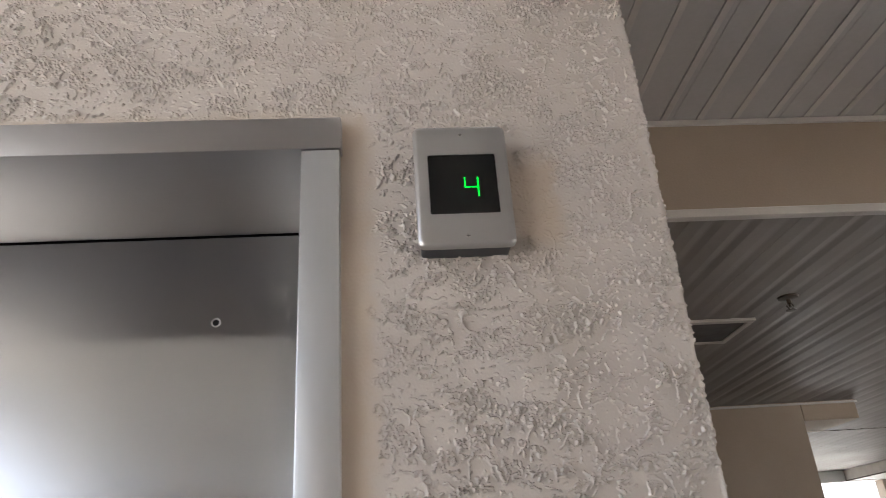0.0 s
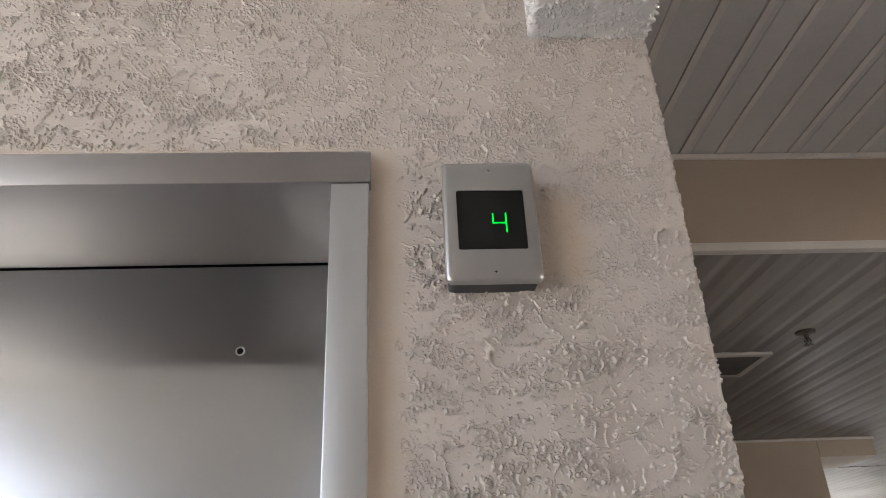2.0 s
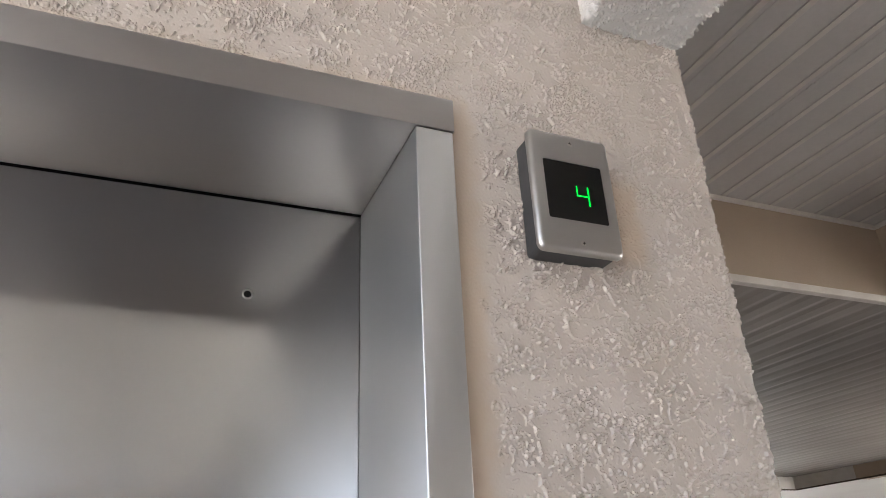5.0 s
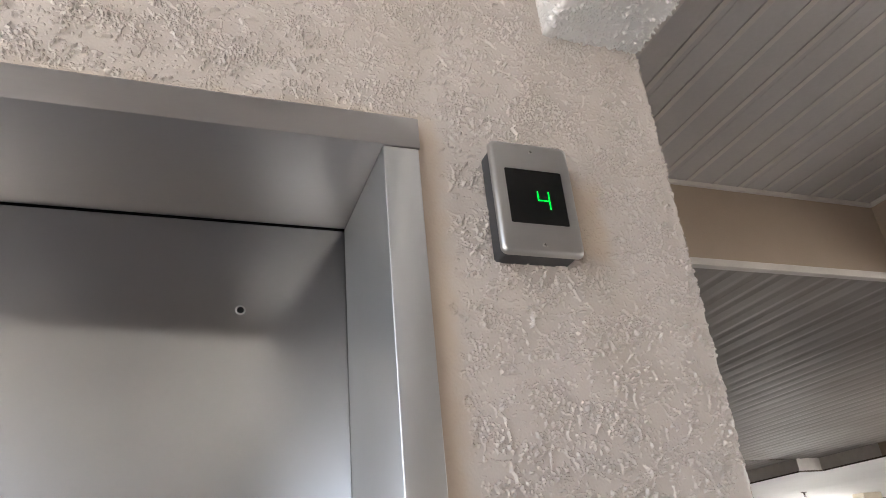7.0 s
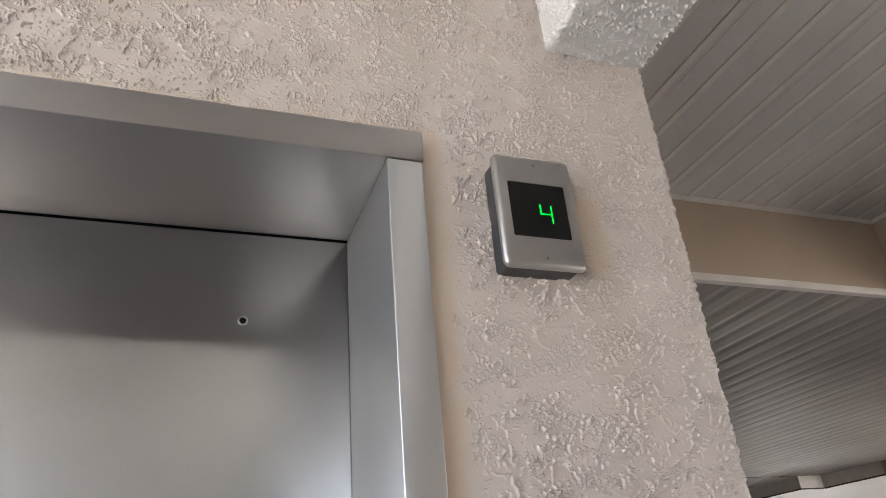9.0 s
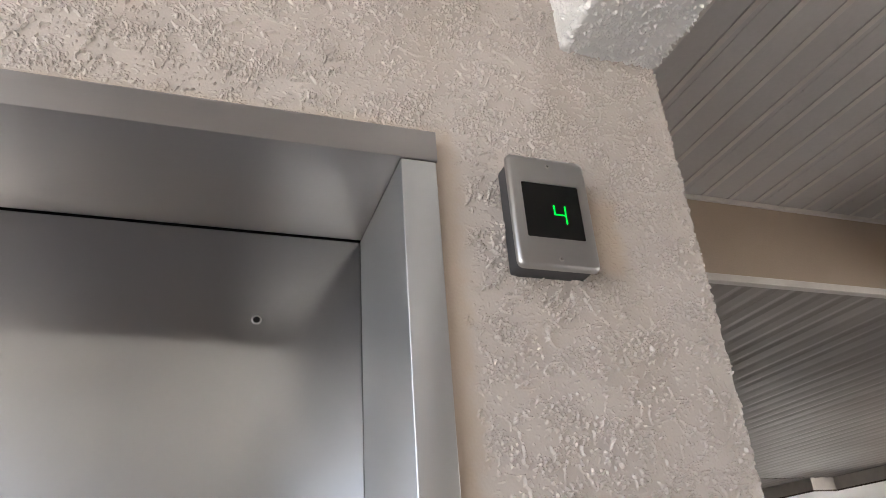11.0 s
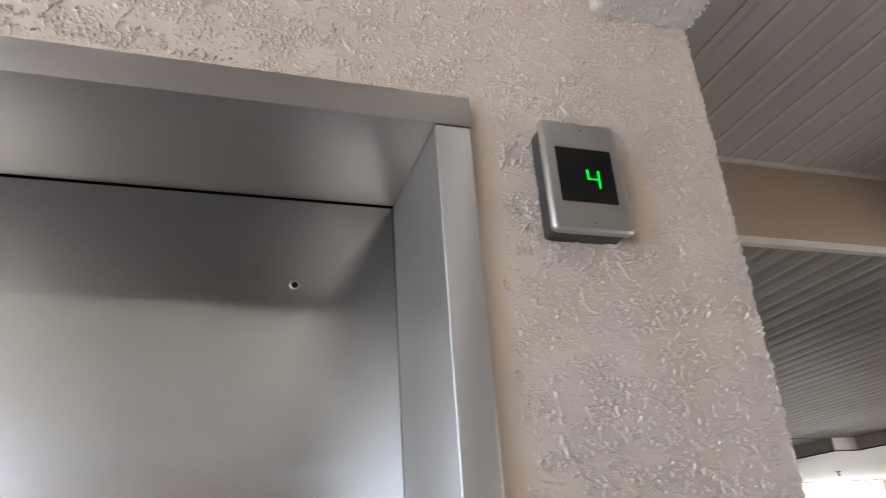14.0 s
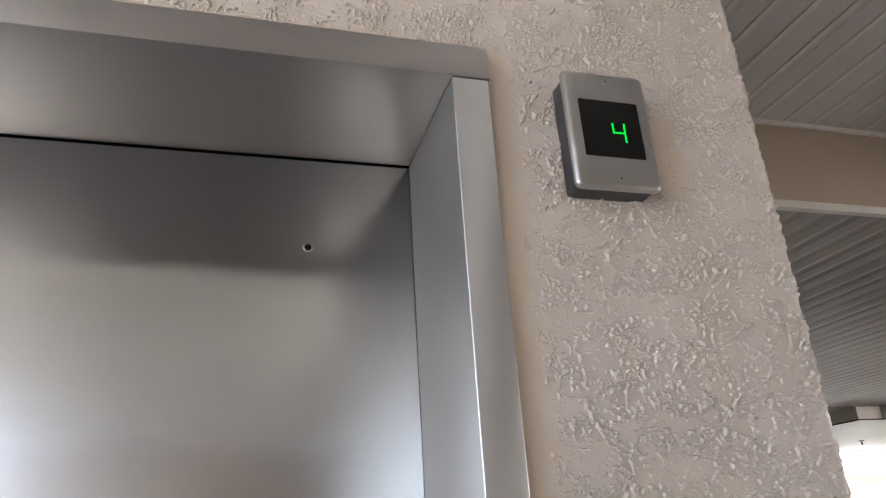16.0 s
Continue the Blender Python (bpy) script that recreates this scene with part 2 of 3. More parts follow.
def trowelled(shape, step, seed, plain=None):
    """Height of a knocked-down trowelled coat: crumbs in clusters, short dashes, thin broken ridges, flat troughs."""
    dense = band(shape, step, 0.115, seed, (0.72, 1.45), 0.8)
    coarse = band(shape, step, 0.30, seed + 9, (0.8, 1.3), 0.7)
    mid = band(shape, step, 0.045, seed + 6, (0.8, 1.3), 0.5)
    cluster = rise(dense + 0.35 * coarse + 0.65 * mid, -0.32, 0.25)
    upright = band(shape, step, 0.0130, seed + 1, (1.15, 0.85), 0.5)
    level = band(shape, step, 0.0132, seed + 7, (0.82, 1.25), 0.5)
    pick = rise(band(shape, step, 0.14, seed + 8) + 0.5 * coarse, -0.5, 0.5)
    dash = upright * pick + level * (1 - pick)
    grain = band(shape, step, 0.0078, seed + 2, (1.05, 0.95), 0.35)
    trail = band(shape, step, 0.095, seed + 3, (0.7, 1.2), 0.55) + 0.10 * dash
    swirl = band(shape, step, 0.070, seed + 5, (1.2, 0.8), 0.55) + 0.10 * dash
    gate = band(shape, step, 0.055, seed + 4, spread=0.6)
    level_off = 1.08 - 0.28 * mid
    worm = band(shape, step, 0.024, seed + 11, (0.8, 1.25), 0.5) + 0.30 * dash
    broken = band(shape, step, 0.020, seed + 12, spread=0.5)
    h = 0.0060 * rise(dash, level_off, level_off + 0.36) * (0.28 + 0.72 * cluster)
    h = np.maximum(h, 0.0027 * rise(grain, 0.75, 1.25) * cluster * rise(gate + 0.5 * dense, -0.3, 0.5))
    h = np.maximum(h, 0.0060 * rise(0.16 - np.abs(trail), 0.0, 0.09) * rise(gate + 0.25 * dash, 0.25, 0.55))
    h = np.maximum(h, 0.0056 * rise(0.15 - np.abs(swirl), 0.0, 0.09) * rise(-gate + 0.25 * dash, 0.40, 0.70))
    h = np.maximum(h, 0.0050 * rise(0.36 - np.abs(worm), 0.0, 0.24) * rise(broken, -0.1, 0.4) * cluster)
    h *= np.clip(0.95 + 0.22 * band(shape, step, 0.03, seed + 10), 0.5, 1.5)
    h += 0.0005 * rise(dense, -1.5, 1.5) + 0.00004 * grain
    return h if plain is None else h * (1 - plain) + 0.00003 * grain * plain


def relief_sheet(name, u, v, place, normal, height, mask, mat):
    """A fine sheet over the grid u x v, raised along its normals; cells outside the mask are left out."""
    uu, vv = np.meshgrid(u, v)
    co = place(uu, vv) + normal(uu, vv) * height[..., None]
    keep = mask(uu[:-1, :-1] + (u[1] - u[0]) / 2, vv[:-1, :-1] + (v[1] - v[0]) / 2)
    ids = np.arange(uu.size).reshape(uu.shape)
    quads = np.stack([ids[:-1, :-1], ids[:-1, 1:], ids[1:, 1:], ids[1:, :-1]], -1)[keep]
    used = np.unique(quads)
    back = np.zeros(uu.size, int)
    back[used] = np.arange(len(used))
    me = bpy.data.meshes.new(name)
    me.vertices.add(len(used))
    me.vertices.foreach_set("co", co.reshape(-1, 3)[used].astype(np.float32).ravel())
    me.loops.add(quads.size)
    me.loops.foreach_set("vertex_index", back[quads].astype(np.int32).ravel())
    me.polygons.add(len(quads))
    me.polygons.foreach_set("loop_start", np.arange(0, quads.size, 4, dtype=np.int32))
    me.polygons.foreach_set("use_smooth", np.ones(len(quads), bool))
    me.update(calc_edges=True)
    me.materials.append(mat)
    return new(name, me)


# ---- plan ----
WALL_Y, CORNER_X = 1.057, 0.467
JAMB_X, HEAD_Z, FACE_Y, DOOR_Y = -0.17, 2.13, 1.027, 1.357
LEFT_X = -1.39
BEAM_L, BEAM_Z = 0.22, 2.493
COFFER_Z, COFFER_Y, COFFER_X = 3.01, 2.25, 2.77
LOW_Z, DROP_Z = 2.586, 2.43

# ---- stucco wall round the lift ----
STEP = 0.0011
ROUND = 0.012
u = np.arange(-1.12, CORNER_X + 0.06, STEP)
v = np.arange(1.40, 2.72, STEP)
FLAT = CORNER_X - ROUND
ARC = ROUND * math.pi / 2


def wall_turn(uu):
    return np.clip((uu - FLAT) / ROUND, 0, math.pi / 2)


def wall_place(uu, vv):
    a = wall_turn(uu)
    x = np.minimum(uu, FLAT) + ROUND * np.sin(a)
    y = WALL_Y + ROUND * (1 - np.cos(a)) + np.maximum(0, uu - FLAT - ARC)
    return np.stack([x, y, vv], -1)


def wall_normal(uu, vv):
    a = wall_turn(uu)
    return np.stack([np.sin(a), -np.cos(a), 0 * a], -1)


uu, vv = np.meshgrid(u, v)
wob = band(uu.shape, STEP, 0.05, 91)
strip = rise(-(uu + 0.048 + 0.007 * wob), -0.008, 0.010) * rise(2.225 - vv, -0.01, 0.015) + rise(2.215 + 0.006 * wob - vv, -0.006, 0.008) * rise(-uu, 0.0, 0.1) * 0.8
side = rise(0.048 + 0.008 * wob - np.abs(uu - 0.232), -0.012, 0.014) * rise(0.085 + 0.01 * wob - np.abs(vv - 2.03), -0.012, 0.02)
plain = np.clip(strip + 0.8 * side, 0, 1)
relief = trowelled(uu.shape, STEP, 7, plain)
relief *= 1 - 0.55 * rise(uu, FLAT - 0.006, FLAT + 0.012)
edge = np.exp(-((uu - FLAT - 0.5 * ARC) / 0.014) ** 2)
relief += edge * (0.0008 * band(uu.shape, STEP, 0.06, 55, (0.8, 2.0)) + 0.001)
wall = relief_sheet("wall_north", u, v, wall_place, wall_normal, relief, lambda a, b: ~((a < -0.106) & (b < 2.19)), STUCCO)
tagged(wall, "beige painted wall with coarse trowelled stucco round the lift", "wall", kind="structure")
boxes("wall_core", STUCCO, "thick plastered masonry behind the stucco face", "wall",
      (-0.148, CORNER_X - 0.006, 1.064, 1.34, 0, 2.6), (-2.58, LEFT_X - 0.022, 1.064, 1.34, 0, 2.6), (-2.58, CORNER_X - 0.006, 1.064, 1.34, 2.6, 3.08),
      (LEFT_X - 0.022, -0.148, 1.064, 1.34, 2.16, 2.6))
boxes("wall_shaft", TAN, "plain tan side walls of the lift shaft", "wall",
      (CORNER_X - 0.21, CORNER_X - 0.006, 1.34, 3.3, 0, 3.08), (-1.75, -1.55, 1.34, 3.3, 0, 3.08), (-1.55, CORNER_X - 0.21, 3.1, 3.3, 0, 3.08))

# ---- stucco beam over the corner ----
BSTEP = 0.0016
SIDE = 0.50
BR = 0.010
flat_u = CORNER_X - BEAM_L - 2 * BR
ends = [SIDE, SIDE + BR * math.pi / 2, SIDE + BR * math.pi / 2 + flat_u, SIDE + BR * math.pi + flat_u]
bu = np.arange(0.18, ends[3] + 0.12, BSTEP)
bv = np.arange(0.0, 0.50, BSTEP)


def beam_turn(a):
    return np.clip((a - ends[0]) / BR, 0, math.pi / 2) + np.clip((a - ends[2]) / BR, 0, math.pi / 2)


def beam_place(a, b):
    t1 = np.clip((a - ends[0]) / BR, 0, math.pi / 2)
    t2 = np.clip((a - ends[2]) / BR, 0, math.pi / 2)
    x = BEAM_L + BR * (1 - np.cos(t1)) + np.clip(a - ends[1], 0, flat_u) + BR * np.sin(t2)
    z = BEAM_Z + BR + np.maximum(0, ends[0] - a) - BR * np.sin(t1) + BR * (1 - np.cos(t2)) + np.maximum(0, a - ends[3])
    return np.stack([x, WALL_Y + 0.003 - b, z], -1)


def beam_normal(a, b):
    t = beam_turn(a)
    return np.stack([-np.cos(t), 0 * t, -np.sin(t)], -1)


ba, bb = np.meshgrid(bu, bv)
brel = trowelled(ba.shape, BSTEP, 31)
brel += 0.0012 * band(ba.shape, BSTEP, 0.03, 77, (0.8, 2.0)) * (np.exp(-((ba - ends[2] - 0.008) / 0.013) ** 2) + 0.7 * np.exp(-((ba - ends[0] - 0.008) / 0.010) ** 2))
beam = relief_sheet("beam_stucco", bu, bv, beam_place, beam_normal, brel, lambda a, b: a > -1, STUCCO_WHITE)
tagged(beam, "pale stucco ceiling beam ending on the wall corner", "beam", kind="structure")
boxes("beam_core", STUCCO_WHITE, "solid beam behind the stucco coat", "beam", (BEAM_L + 0.006, CORNER_X - 0.006, -3.1, 1.06, BEAM_Z + 0.006, 3.08))

# ---- floor, ground and roof ----
boxes("ground", GROUND, "pale sunlit paving reaching the horizon", "ground", (-400, 400, -400, 400, -0.3, -0.02))
boxes("floor", FLOOR, "grey brown tiled floor of the covered lobby", "floor", (-2.6, 6.2, -3.3, 2.2, -0.25, 0.0), (-2.6, 14, 2.2, 11.6, -0.25, 0.0))
# Unseen slab and edge beams added to keep sky light off the ceilings.
boxes("sky_block_slab", CEILING_WHITE, "unseen slab added over the covered lobby to block sky", "roof", (-2.6, 6.2, -3.3, 2.2, 3.08, 3.3), (-2.6, 14, 2.2, 11.6, 3.08, 3.3))
boxes("roof_edge", CEILING_WHITE, "white painted edge beams, mostly unseen, added against sky leaks", "beam",
      (6.0, 6.2, -3.1, 2.25, 2.5, 3.08), (6.2, 14, 2.2, 2.4, 2.62, 3.08), (13.8, 14, 2.4, 11.4, 2.42, 3.08), (-1.7, 13.8, 11.4, 11.6, 2.42, 3.08))
# Mostly unseen walls, added to narrow the openings and darken the low soffit.
boxes("light_block_far", TAN, "tan walls added to cut light in the far lobby, mostly unseen", "wall",
      (13.8, 14, 2.4, 11.6, 0, 2.42), (-2.6, 6.0, 11.4, 11.6, 0, 2.42), (7.6, 10.1, 11.4, 11.6, 0, 2.42), (12.3, 13.8, 11.4, 11.6, 0, 2.42), (-2.6, -2.46, 1.345, 11.4, 0, 3.08))
# Unseen walls, added so that light reaches the stucco mainly from the left.
boxes("light_block_near", TAN, "unseen tan walls added to block light from behind and from the right", "wall", (5.9, 6.0, 0.6, 2.25, 0, LOW_Z), (COFFER_X + 0.204, 5.9, COFFER_Y + 0.002, COFFER_Y + 0.18, 0, LOW_Z), (-2.6, 6.0, -3.3, -3.1, 0, 3.0))
boxes("ceiling_lobby", SOFFIT, "plain grey ceiling over the lift lobby", "ceiling", (-2.58, BEAM_L + 0.004, -3.1, 1.062, 3.0, 3.08))


# ---- ribbed metal soffits ----
def soffit(name, label, x0, x1, y0, y1, z, first, pitch=0.146, bead=False):
    """Formed soffit panels: flat pans along y with a shallow groove or a joint bead, paler as painted light, between
    them and a seam at every third.
    """
    pts = []
    k = math.floor((x0 - first) / pitch) - 1
    rng = random.Random(5)
    while first + k * pitch < x1 + pitch:
        g = first + k * pitch
        sag = rng.uniform(-0.0012, 0.0012)
        if bead:
            pts += [(g - 0.011, sag), (g - 0.009, 0.0040), (g - 0.006, 0.0040), (g - 0.004, sag - 0.0010), (g + 0.019, sag - 0.0010), (g + 0.022, sag)]
        else:
            pts += [(g - 0.040, sag), (g - 0.006, 0.0034), (g + 0.004, 0.0034), (g + 0.040, sag)]
        if k % 3 == 0:
            pts += [(g + 0.040, sag), (g + 0.0405, 0.004), (g + 0.0420, 0.004), (g + 0.0425, sag)]
        k += 1
    pts = [(x, d) for x, d in pts if x0 <= x <= x1]
    pts = [(x0, 0.0), *pts, (x1, 0.0)]
    bm = bmesh.new()
    lo = [[bm.verts.new((x, y, z + d)) for x, d in pts] for y in (y0, y1)]
    hi = [[bm.verts.new((x, y, z + 0.02)) for x in (x0, x1)] for y in (y0, y1)]
    for i in range(len(pts) - 1):
        f = bm.faces.new((lo[0][i], lo[1][i], lo[1][i + 1], lo[0][i + 1]))
        # Bead faces take the paler trim colour for the light ribs would catch.
        on_bead = bead and abs((pts[i][0] + pts[i + 1][0]) / 2 - first - 0.0075 - pitch * round(((pts[i][0] + pts[i + 1][0]) / 2 - first - 0.0075) / pitch)) < 0.008
        f.material_index = 1 if on_bead else 0
    bm.faces.new((hi[0][0], hi[0][1], hi[1][1], hi[1][0]))
    ob = part(name, bm, SOFFIT if bead else SOFFIT_SHADED)
    ob.data.materials.append(SOFFIT_TRIM)
    return tagged(ob, label, "ceiling", kind="structure")


soffit("ceiling_coffer", "grey metal soffit with light painted on its joint beads in the raised bay", CORNER_X - 0.004, COFFER_X, -3.1, COFFER_Y, COFFER_Z, 1.052, bead=True)
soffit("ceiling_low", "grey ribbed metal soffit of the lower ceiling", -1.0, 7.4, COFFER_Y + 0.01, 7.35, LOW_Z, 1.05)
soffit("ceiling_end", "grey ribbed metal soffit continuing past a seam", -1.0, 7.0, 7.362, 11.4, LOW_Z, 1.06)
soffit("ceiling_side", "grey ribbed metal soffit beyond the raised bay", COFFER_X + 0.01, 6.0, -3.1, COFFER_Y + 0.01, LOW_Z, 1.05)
boxes("ceiling_far", CEILING_WHITE, "smooth white dropped ceiling towards the open end", "ceiling", (7.03, 13.8, 7.36, 11.4, DROP_Z, DROP_Z + 0.03), (7.42, 13.8, COFFER_Y + 0.01, 7.36, DROP_Z, DROP_Z + 0.03))
boxes("coffer_beam", TAN, "tan painted beam closing the raised ceiling bay", "beam",
      (CORNER_X - 0.2, COFFER_X + 0.2, COFFER_Y, COFFER_Y + 0.18, LOW_Z + 0.006, 3.08), (COFFER_X, COFFER_X + 0.2, -3.1, COFFER_Y, LOW_Z + 0.006, 3.08), bevel=0.004)


def strip(name, label, *d):
    bm = bmesh.new()
    box(bm, *d, bevel=0.003)
    return tagged(part(name, bm, SOFFIT_TRIM), label, "trim", kind="structure")


strip("trim_upper", "thin white edge trim under the ribbed soffit", CORNER_X, COFFER_X, COFFER_Y - 0.012, COFFER_Y + 0.002, 2.985, 3.008)
strip("trim_side", "thin white edge trim under the ribbed soffit", COFFER_X - 0.012, COFFER_X + 0.002, -3.1, COFFER_Y - 0.013, 2.985, 3.008)
strip("trim_lower", "white edge trim along the tan beam", CORNER_X, COFFER_X + 0.02, COFFER_Y - 0.006, COFFER_Y + 0.03, LOW_Z - 0.004, 2.617)

# ---- far walls, drops and columns ----
boxes("wall_far", TAN, "plain tan wall end standing under the soffit", "wall", (0.6, 3.34, 5.77, 6.35, 0, LOW_Z + 0.004), bevel=0.01)
boxes("header_far", TAN, "short tan header beside the wall end", "beam", (3.342, 3.82, 5.772, 6.36, DROP_Z, LOW_Z + 0.004), bevel=0.006)
boxes("drop_edge", SOFFIT_TRIM, "pale dropped ceiling edge", "trim", (7.0, 7.38, 7.352, 7.38, DROP_Z - 0.004, LOW_Z + 0.01))
boxes("drop_return", SOFFIT_TRIM, "pale dropped ceiling edge", "trim", (7.002, 7.03, 7.382, 11.4, DROP_Z - 0.004, LOW_Z + 0.01))
boxes("drop_side", SOFFIT_TRIM, "pale dropped ceiling edge", "trim", (7.384, 7.41, 6.44, 7.38, DROP_Z - 0.004, LOW_Z + 0.01))
boxes("drop_beam", TAN, "tan beam carrying on the dropped edge", "beam", (7.384, 7.6, 2.3, 6.437, DROP_Z - 0.002, LOW_Z + 0.01))

# Dark strips laid along edges and seam to draw their shadow gap.
boxes("drop_gap_shade", BRASS_DARK, "dark strips painting the shadow gap along the dropped edge and seam", "trim",
      (7.0, 7.37, 7.344, 7.351, DROP_Z - 0.012, DROP_Z + 0.006), (6.994, 7.001, 7.352, 11.39, DROP_Z - 0.012, DROP_Z + 0.006), (7.376, 7.383, 2.4, 7.343, DROP_Z - 0.012, DROP_Z + 0.006),
      (-1.0, 6.99, 7.351, 7.361, LOW_Z - 0.004, LOW_Z + 0.004))
strip("trim_far", "thin pale edge trim over the tan wall end", 0.6, 3.83, 5.756, 5.768, LOW_Z - 0.026, LOW_Z - 0.008)

# ---- lift door frame ----
frame_thing = thing("lift_door_frame", "brushed stainless steel lift door frame with wide returns", "door frame", (-0.7, FACE_Y, 0))
bm = bmesh.new()
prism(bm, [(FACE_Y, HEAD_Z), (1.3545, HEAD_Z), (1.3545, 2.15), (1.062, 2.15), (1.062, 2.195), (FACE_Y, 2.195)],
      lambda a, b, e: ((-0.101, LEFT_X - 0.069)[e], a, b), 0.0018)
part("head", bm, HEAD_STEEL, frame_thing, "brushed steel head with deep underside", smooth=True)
for name, x_in, x_out in (("jamb", JAMB_X, -0.104), ("jamb", LEFT_X, LEFT_X - 0.066)):
    s = 1 if x_out > x_in else -1
    bm = bmesh.new()
    prism(bm, [(x_in, FACE_Y + 0.002), (x_out, FACE_Y + 0.002), (x_out, 1.062), (x_in + s * 0.02, 1.062), (x_in + s * 0.02, 1.356), (x_in, 1.356)],
          lambda a, b, e: (a, b, (0.0, HEAD_Z - 0.0015)[e]), 0.0022)
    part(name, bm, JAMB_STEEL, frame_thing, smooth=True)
# Dark box put in as the shade of the gap over the door.
bm = bmesh.new()
box(bm, LEFT_X - 0.05, -0.12, 1.368, 1.39, 2.127, 2.16)
part("gap_shade", bm, DARK, frame_thing, "dark strip painting the shade in the gap above the door")

# ---- lift door ----
door = thing("lift_door", "closed brushed stainless steel lift door panel", "lift door", (-0.7, DOOR_Y, 0))
bm = bmesh.new()
box(bm, LEFT_X - 0.03, JAMB_X + 0.012, DOOR_Y, DOOR_Y + 0.035, 0.008, 2.1262, bevel=0.0015)
part("panel", bm, DOOR_STEEL, door, smooth=True)
bm = bmesh.new()
lathe(bm, [(0.0098, 0.004), (0.0098, -0.0010), (0.0088, -0.0018), (0.0070, -0.0016), (0.0066, 0.002)], (-0.379, DOOR_Y, 1.935), "y", 28)
ring = part("key_escutcheon", bm, SCREW_STEEL, door, "steel ring round the release key hole", smooth=True)
bm = bmesh.new()
lathe(bm, [(0.0067, 0.001), (0.0067, -0.0006)], (-0.379, DOOR_Y, 1.935), "y", 20)
part("key_hole", bm, DARK, ring, "dark key hole")
# Sheet added behind the door, coloured as the shade of the shaft.
boxes("shaft_shade", DARK, "near-black sheet for the unlit inside of the lift shaft", "lift shaft", (-1.54, 0.25, 1.46, 1.5, 0, 3.0))

# ---- floor indicator ----
PX, PZ, PW, PH, PY = 0.1045, 2.0357, 0.161, 0.2315, 1.0


def rounded(w, h, r, n=6):
    out = []
    for cx, cz, a0 in ((w / 2 - r, h / 2 - r, 0), (-w / 2 + r, h / 2 - r, 90), (-w / 2 + r, -h / 2 + r, 180), (w / 2 - r, -h / 2 + r, 270)):
        out += [(cx + r * math.cos(radians(a0 + 90 * i / n)), cz + r * math.sin(radians(a0 + 90 * i / n))) for i in range(n + 1)]
    return out


def shells(bm, loops, cap_first=False, cap_last=False):
    rows = [[bm.verts.new((PX + a + dx, y, PZ + b + dz)) for a, b in pts] for pts, y, dx, dz in loops]
    n = len(rows[0])
    for p, q in zip(rows, rows[1:]):
        for i in range(n):
            bm.faces.new((p[i], p[(i + 1) % n], q[(i + 1) % n], q[i]))
    if cap_first:
        bm.faces.new(rows[0])
    if cap_last:
        bm.faces.new(rows[-1][::-1])
    bmesh.ops.recalc_face_normals(bm, faces=bm.faces[:])


SX, SZ, SW, SH = 0.105 - PX, 2.0355 - PZ, 0.115, 0.113
indicator = thing("floor_indicator", "stainless steel lift floor indicator with black window on the stucco wall", "floor indicator", (PX, WALL_Y, PZ))
bm = bmesh.new()
shells(bm, [(rounded(PW - 0.012, PH - 0.012, 0.008), PY + 0.055, 0, -0.002), (rounded(PW - 0.012, PH - 0.012, 0.008), PY + 0.010, 0, -0.002)], True, True)
part("back_box", bm, BOX_GREY, indicator, "dark grey metal back box", smooth=True)
bm = bmesh.new()
loops = [(rounded(PW - 0.004, PH - 0.004, 0.010), PY + 0.0125, 0, 0), (rounded(PW, PH, 0.012), PY + 0.0125, 0, 0), (rounded(PW, PH, 0.012), PY + 0.008, 0, 0)]
for i in range(1, 6):
    a = radians(90 * i / 5)
    ins = 0.008 * (1 - math.cos(a))
    loops.append((rounded(PW - 2 * ins, PH - 2 * ins, 0.012 - ins * 0.6), PY + 0.008 - 0.008 * math.sin(a), 0, 0))
loops.append((rounded(SW + 0.001, SH + 0.001, 0.003), PY, SX, SZ))
loops.append((rounded(SW + 0.001, SH + 0.001, 0.003), PY + 0.004, SX, SZ))
shells(bm, loops)
part("face_plate", bm, PLATE_STEEL, indicator, "brushed steel cover with rounded edges", smooth=True)
bm = bmesh.new()
shells(bm, [(rounded(SW, SH, 0.003), PY + 0.004, SX, SZ), (rounded(SW, SH, 0.003), PY + 0.0008, SX, SZ)], True, True)
window = part("display_window", bm, SCREEN, indicator, "glossy black display window")
for dz in (0.0955, -0.0985):
    bm = bmesh.new()
    lathe(bm, [(0.0042, 0.001), (0.0042, -0.0006), (0.003, -0.0013)], (PX + 0.001, PY, PZ + dz), "y", 18)
    screw = part("screw", bm, SCREW_STEEL, indicator, smooth=True)
    bm = bmesh.new()
    box(bm, PX - 0.0018, PX + 0.0038, PY - 0.0016, PY - 0.0012, PZ + dz - 0.0005, PZ + dz + 0.0005)
    box(bm, PX + 0.0005, PX + 0.0015, PY - 0.0017, PY - 0.0011, PZ + dz - 0.0028, PZ + dz + 0.0028)
    part("slot", bm, DARK, screw)
# the lit segments of a figure 4
D0, D1, Z0, ZM, Z1, SEG = 0.1065, 0.1285, 2.0105, 2.0295, 2.0475, 0.0021
for d in ((D0, D0 + SEG, ZM, Z1), (D0, (D0 + D1) / 2 - 0.001, ZM - SEG, ZM), ((D0 + D1) / 2 + 0.001, D1, ZM - SEG, ZM), (D1, D1 + SEG, ZM, Z1), (D1, D1 + SEG, Z0, ZM - 0.0012)):
    bm = bmesh.new()
    box(bm, d[0], d[1], PY + 0.0001, PY + 0.0012, d[2], d[3])
    part("segment", bm, LED, window, "lit green display segment")


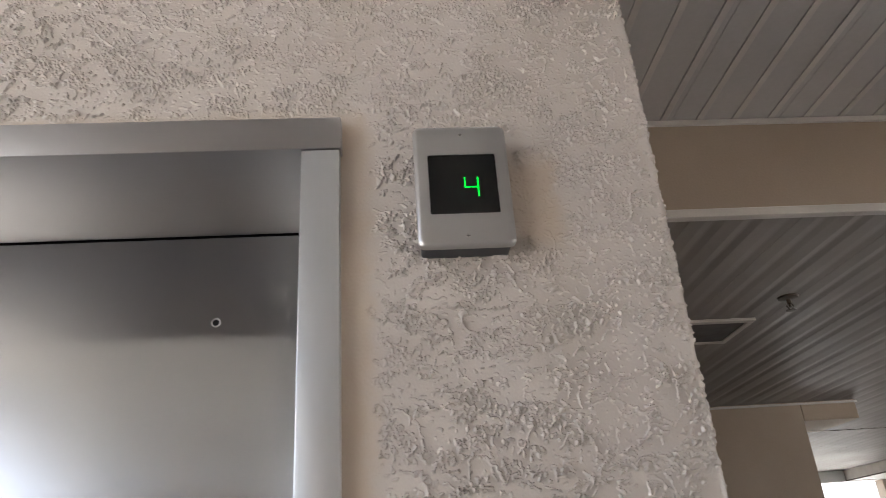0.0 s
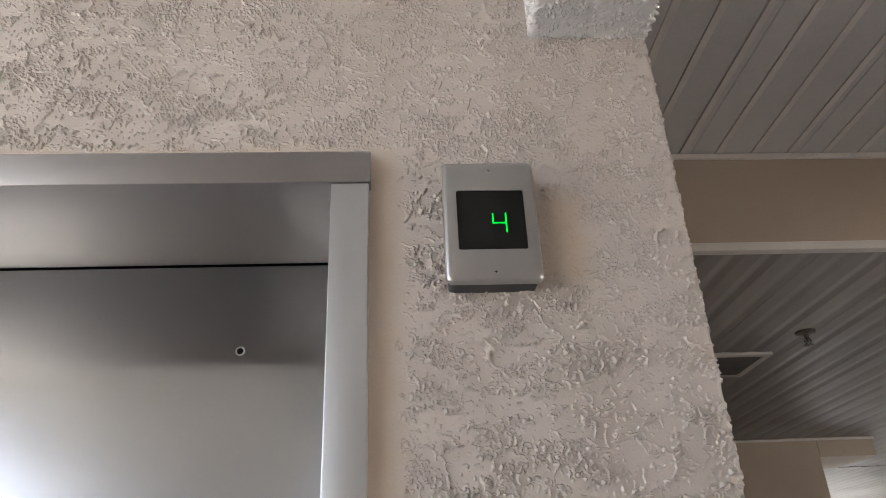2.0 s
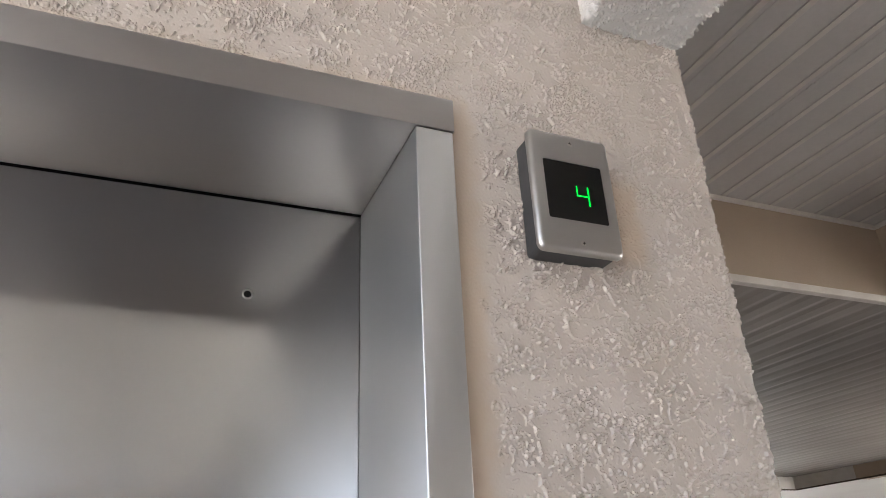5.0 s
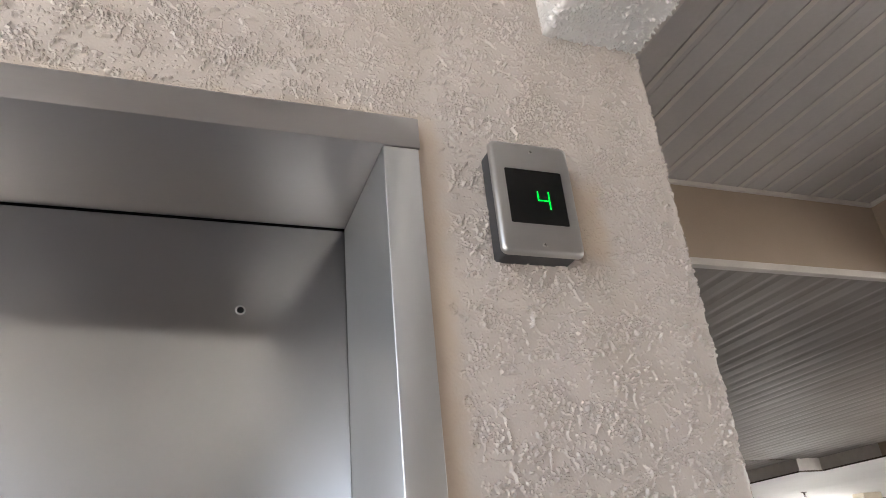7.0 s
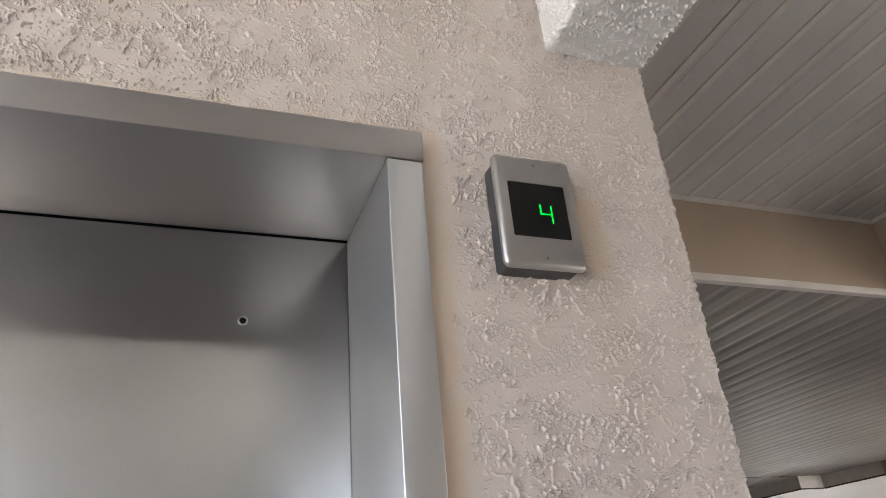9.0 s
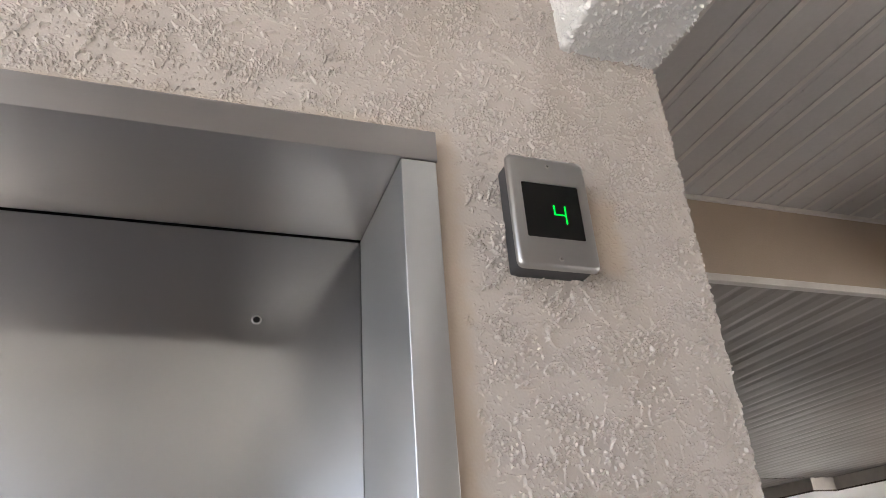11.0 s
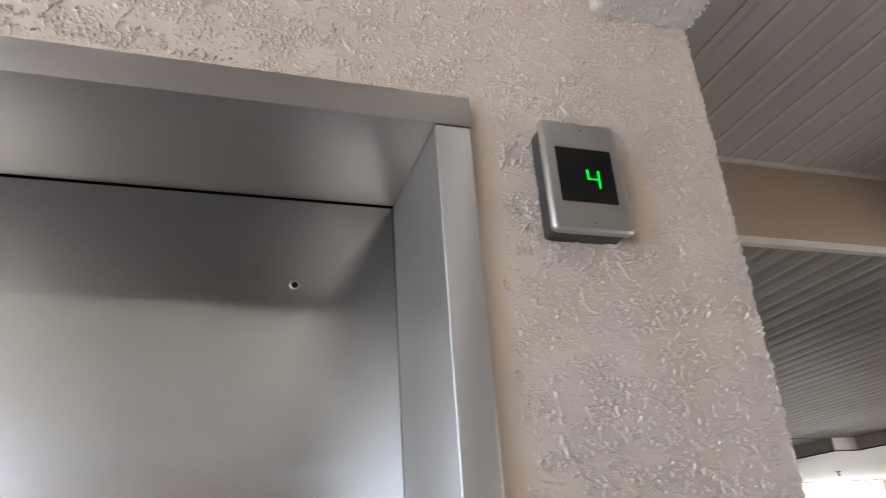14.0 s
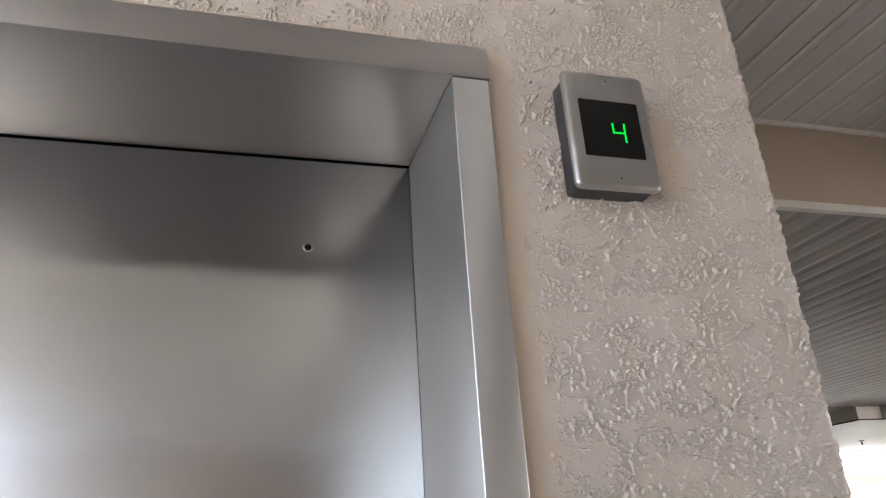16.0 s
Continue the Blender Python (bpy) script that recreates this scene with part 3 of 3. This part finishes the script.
# ---- ceiling fittings ----
def sprinkler(at):
    t = thing("sprinkler", "dark bronze pendent sprinkler head under the soffit", "sprinkler", at, group="ceiling sprinklers")
    x, y, z = at
    bm = bmesh.new()
    lathe(bm, [(0.016, 0.004), (0.050, 0.0), (0.046, -0.008), (0.018, -0.014)], at)
    part("escutcheon", bm, BRASS_DARK, t, smooth=True)
    bm = bmesh.new()
    lathe(bm, [(0.012, -0.010), (0.012, -0.034), (0.007, -0.038), (0.006, -0.052)], at)
    part("body", bm, BRASS_DARK, t, smooth=True)
    for s in (-1, 1):
        bm = bmesh.new()
        prism(bm, [(s * 0.010, -0.030), (s * 0.020, -0.046), (s * 0.006, -0.066), (s * 0.002, -0.066), (s * 0.015, -0.046), (s * 0.006, -0.030)],
              lambda a, b, e: (x + a, y + (-0.003, 0.003)[e], z + b))
        part("yoke_arm", bm, BRASS_DARK, t)
    bm = bmesh.new()
    lathe(bm, [(0.006, -0.062), (0.024, -0.068), (0.024, -0.071), (0.005, -0.072)], at)
    part("deflector", bm, BRASS_DARK, t, smooth=True)
    return t


head_one = sprinkler((1.915, 3.16, LOW_Z))
copy_thing(head_one, Matrix.Translation((9.4, 9.75, DROP_Z)))

vent = thing("ceiling_vent", "recessed square ceiling vent with pale flange", "ceiling vent", (1.67, 3.66, LOW_Z))
for d in ((1.45, 1.89, 3.46, 3.495, -0.016, 0.003), (1.45, 1.89, 3.835, 3.87, -0.016, 0.003), (1.45, 1.485, 3.497, 3.833, -0.016, 0.003), (1.855, 1.89, 3.497, 3.833, -0.016, 0.003)):
    bm = bmesh.new()
    box(bm, d[0], d[1], d[2], d[3], LOW_Z + d[4], LOW_Z + d[5], bevel=0.003)
    part("flange", bm, SOFFIT_TRIM, vent)
# Flat plate whose dark colour stands in for the shaded recess.
bm = bmesh.new()
box(bm, 1.486, 1.854, 3.496, 3.834, LOW_Z - 0.011, LOW_Z - 0.008)
part("recess_shade", bm, BOX_GREY, vent, "flat dark plate painting the shade of the recess")

# ---- open end: column, alarm, building, tree ----
col = boxes("column", CREAM, "cream painted square column at the open end", "column", (11.4, 11.86, 10.37, 10.62, 0, DROP_Z), bevel=0.012)
alarm = thing("alarm_bell", "faded red alarm sounder box on the cream column", "alarm", (11.68, 10.37, 1.95))
bm = bmesh.new()
box(bm, 11.62, 11.74, 10.335, 10.372, 1.89, 2.01, bevel=0.008)
part("housing", bm, RED, alarm)
bm = bmesh.new()
lathe(bm, [(0.050, 0.0), (0.048, -0.022), (0.03, -0.036), (0.010, -0.040)], (11.68, 10.336, 1.95), "y")
part("gong", bm, RED, alarm, smooth=True)

pavilion = thing("garden_pavilion", "low cream pavilion with open front in sunlight", "building", (24, 24, 0))
bm = bmesh.new()
box(bm, 10, 40, 24, 24.3, 1.75, 2.55)
part("fascia", bm, TAN, pavilion)
bm = bmesh.new()
box(bm, 9.6, 40.4, 23.7, 30, 2.555, 2.7)
part("roof", bm, CEILING_WHITE, pavilion)
for i in range(9):
    bm = bmesh.new()
    box(bm, 12.4 + i * 3.7, 12.7 + i * 3.7, 24.01, 24.29, -0.02, 1.75)
    part("post", bm, CREAM, pavilion)

tree = thing("shrub_tree", "small green leafy tree in the sunlit yard", "tree", (15.6, 13.9, 0))
bm = bmesh.new()
lathe(bm, [(0.09, -0.05), (0.07, 0.6), (0.05, 1.2), (0.02, 1.75)], (15.6, 13.9, 0), n=10)
part("trunk", bm, BARK, tree, smooth=True)
rng = random.Random(11)
verts, faces = [], []
for i in range(2600):
    c = Vector((rng.gauss(0, 0.32), rng.gauss(0, 0.32), rng.gauss(0, 0.28))) + Vector((15.6, 13.9, 1.5))
    rot = Euler([rng.uniform(0, 6.3) for _ in range(3)]).to_matrix()
    s = rng.uniform(0.04, 0.08)
    b = len(verts)
    verts += [tuple(c + rot @ Vector(q) * s) for q in ((-1, 0, 0), (0, 0.4, 0.1), (1, 0, 0), (0, -0.4, 0.1))]
    faces.append((b, b + 1, b + 2, b + 3))
me = bpy.data.meshes.new("crown")
me.from_pydata(verts, [], faces)
me.materials.append(LEAF)
crown = new("crown", me)
crown.parent, crown.matrix_parent_inverse = tree, tree.matrix_basis.inverted()
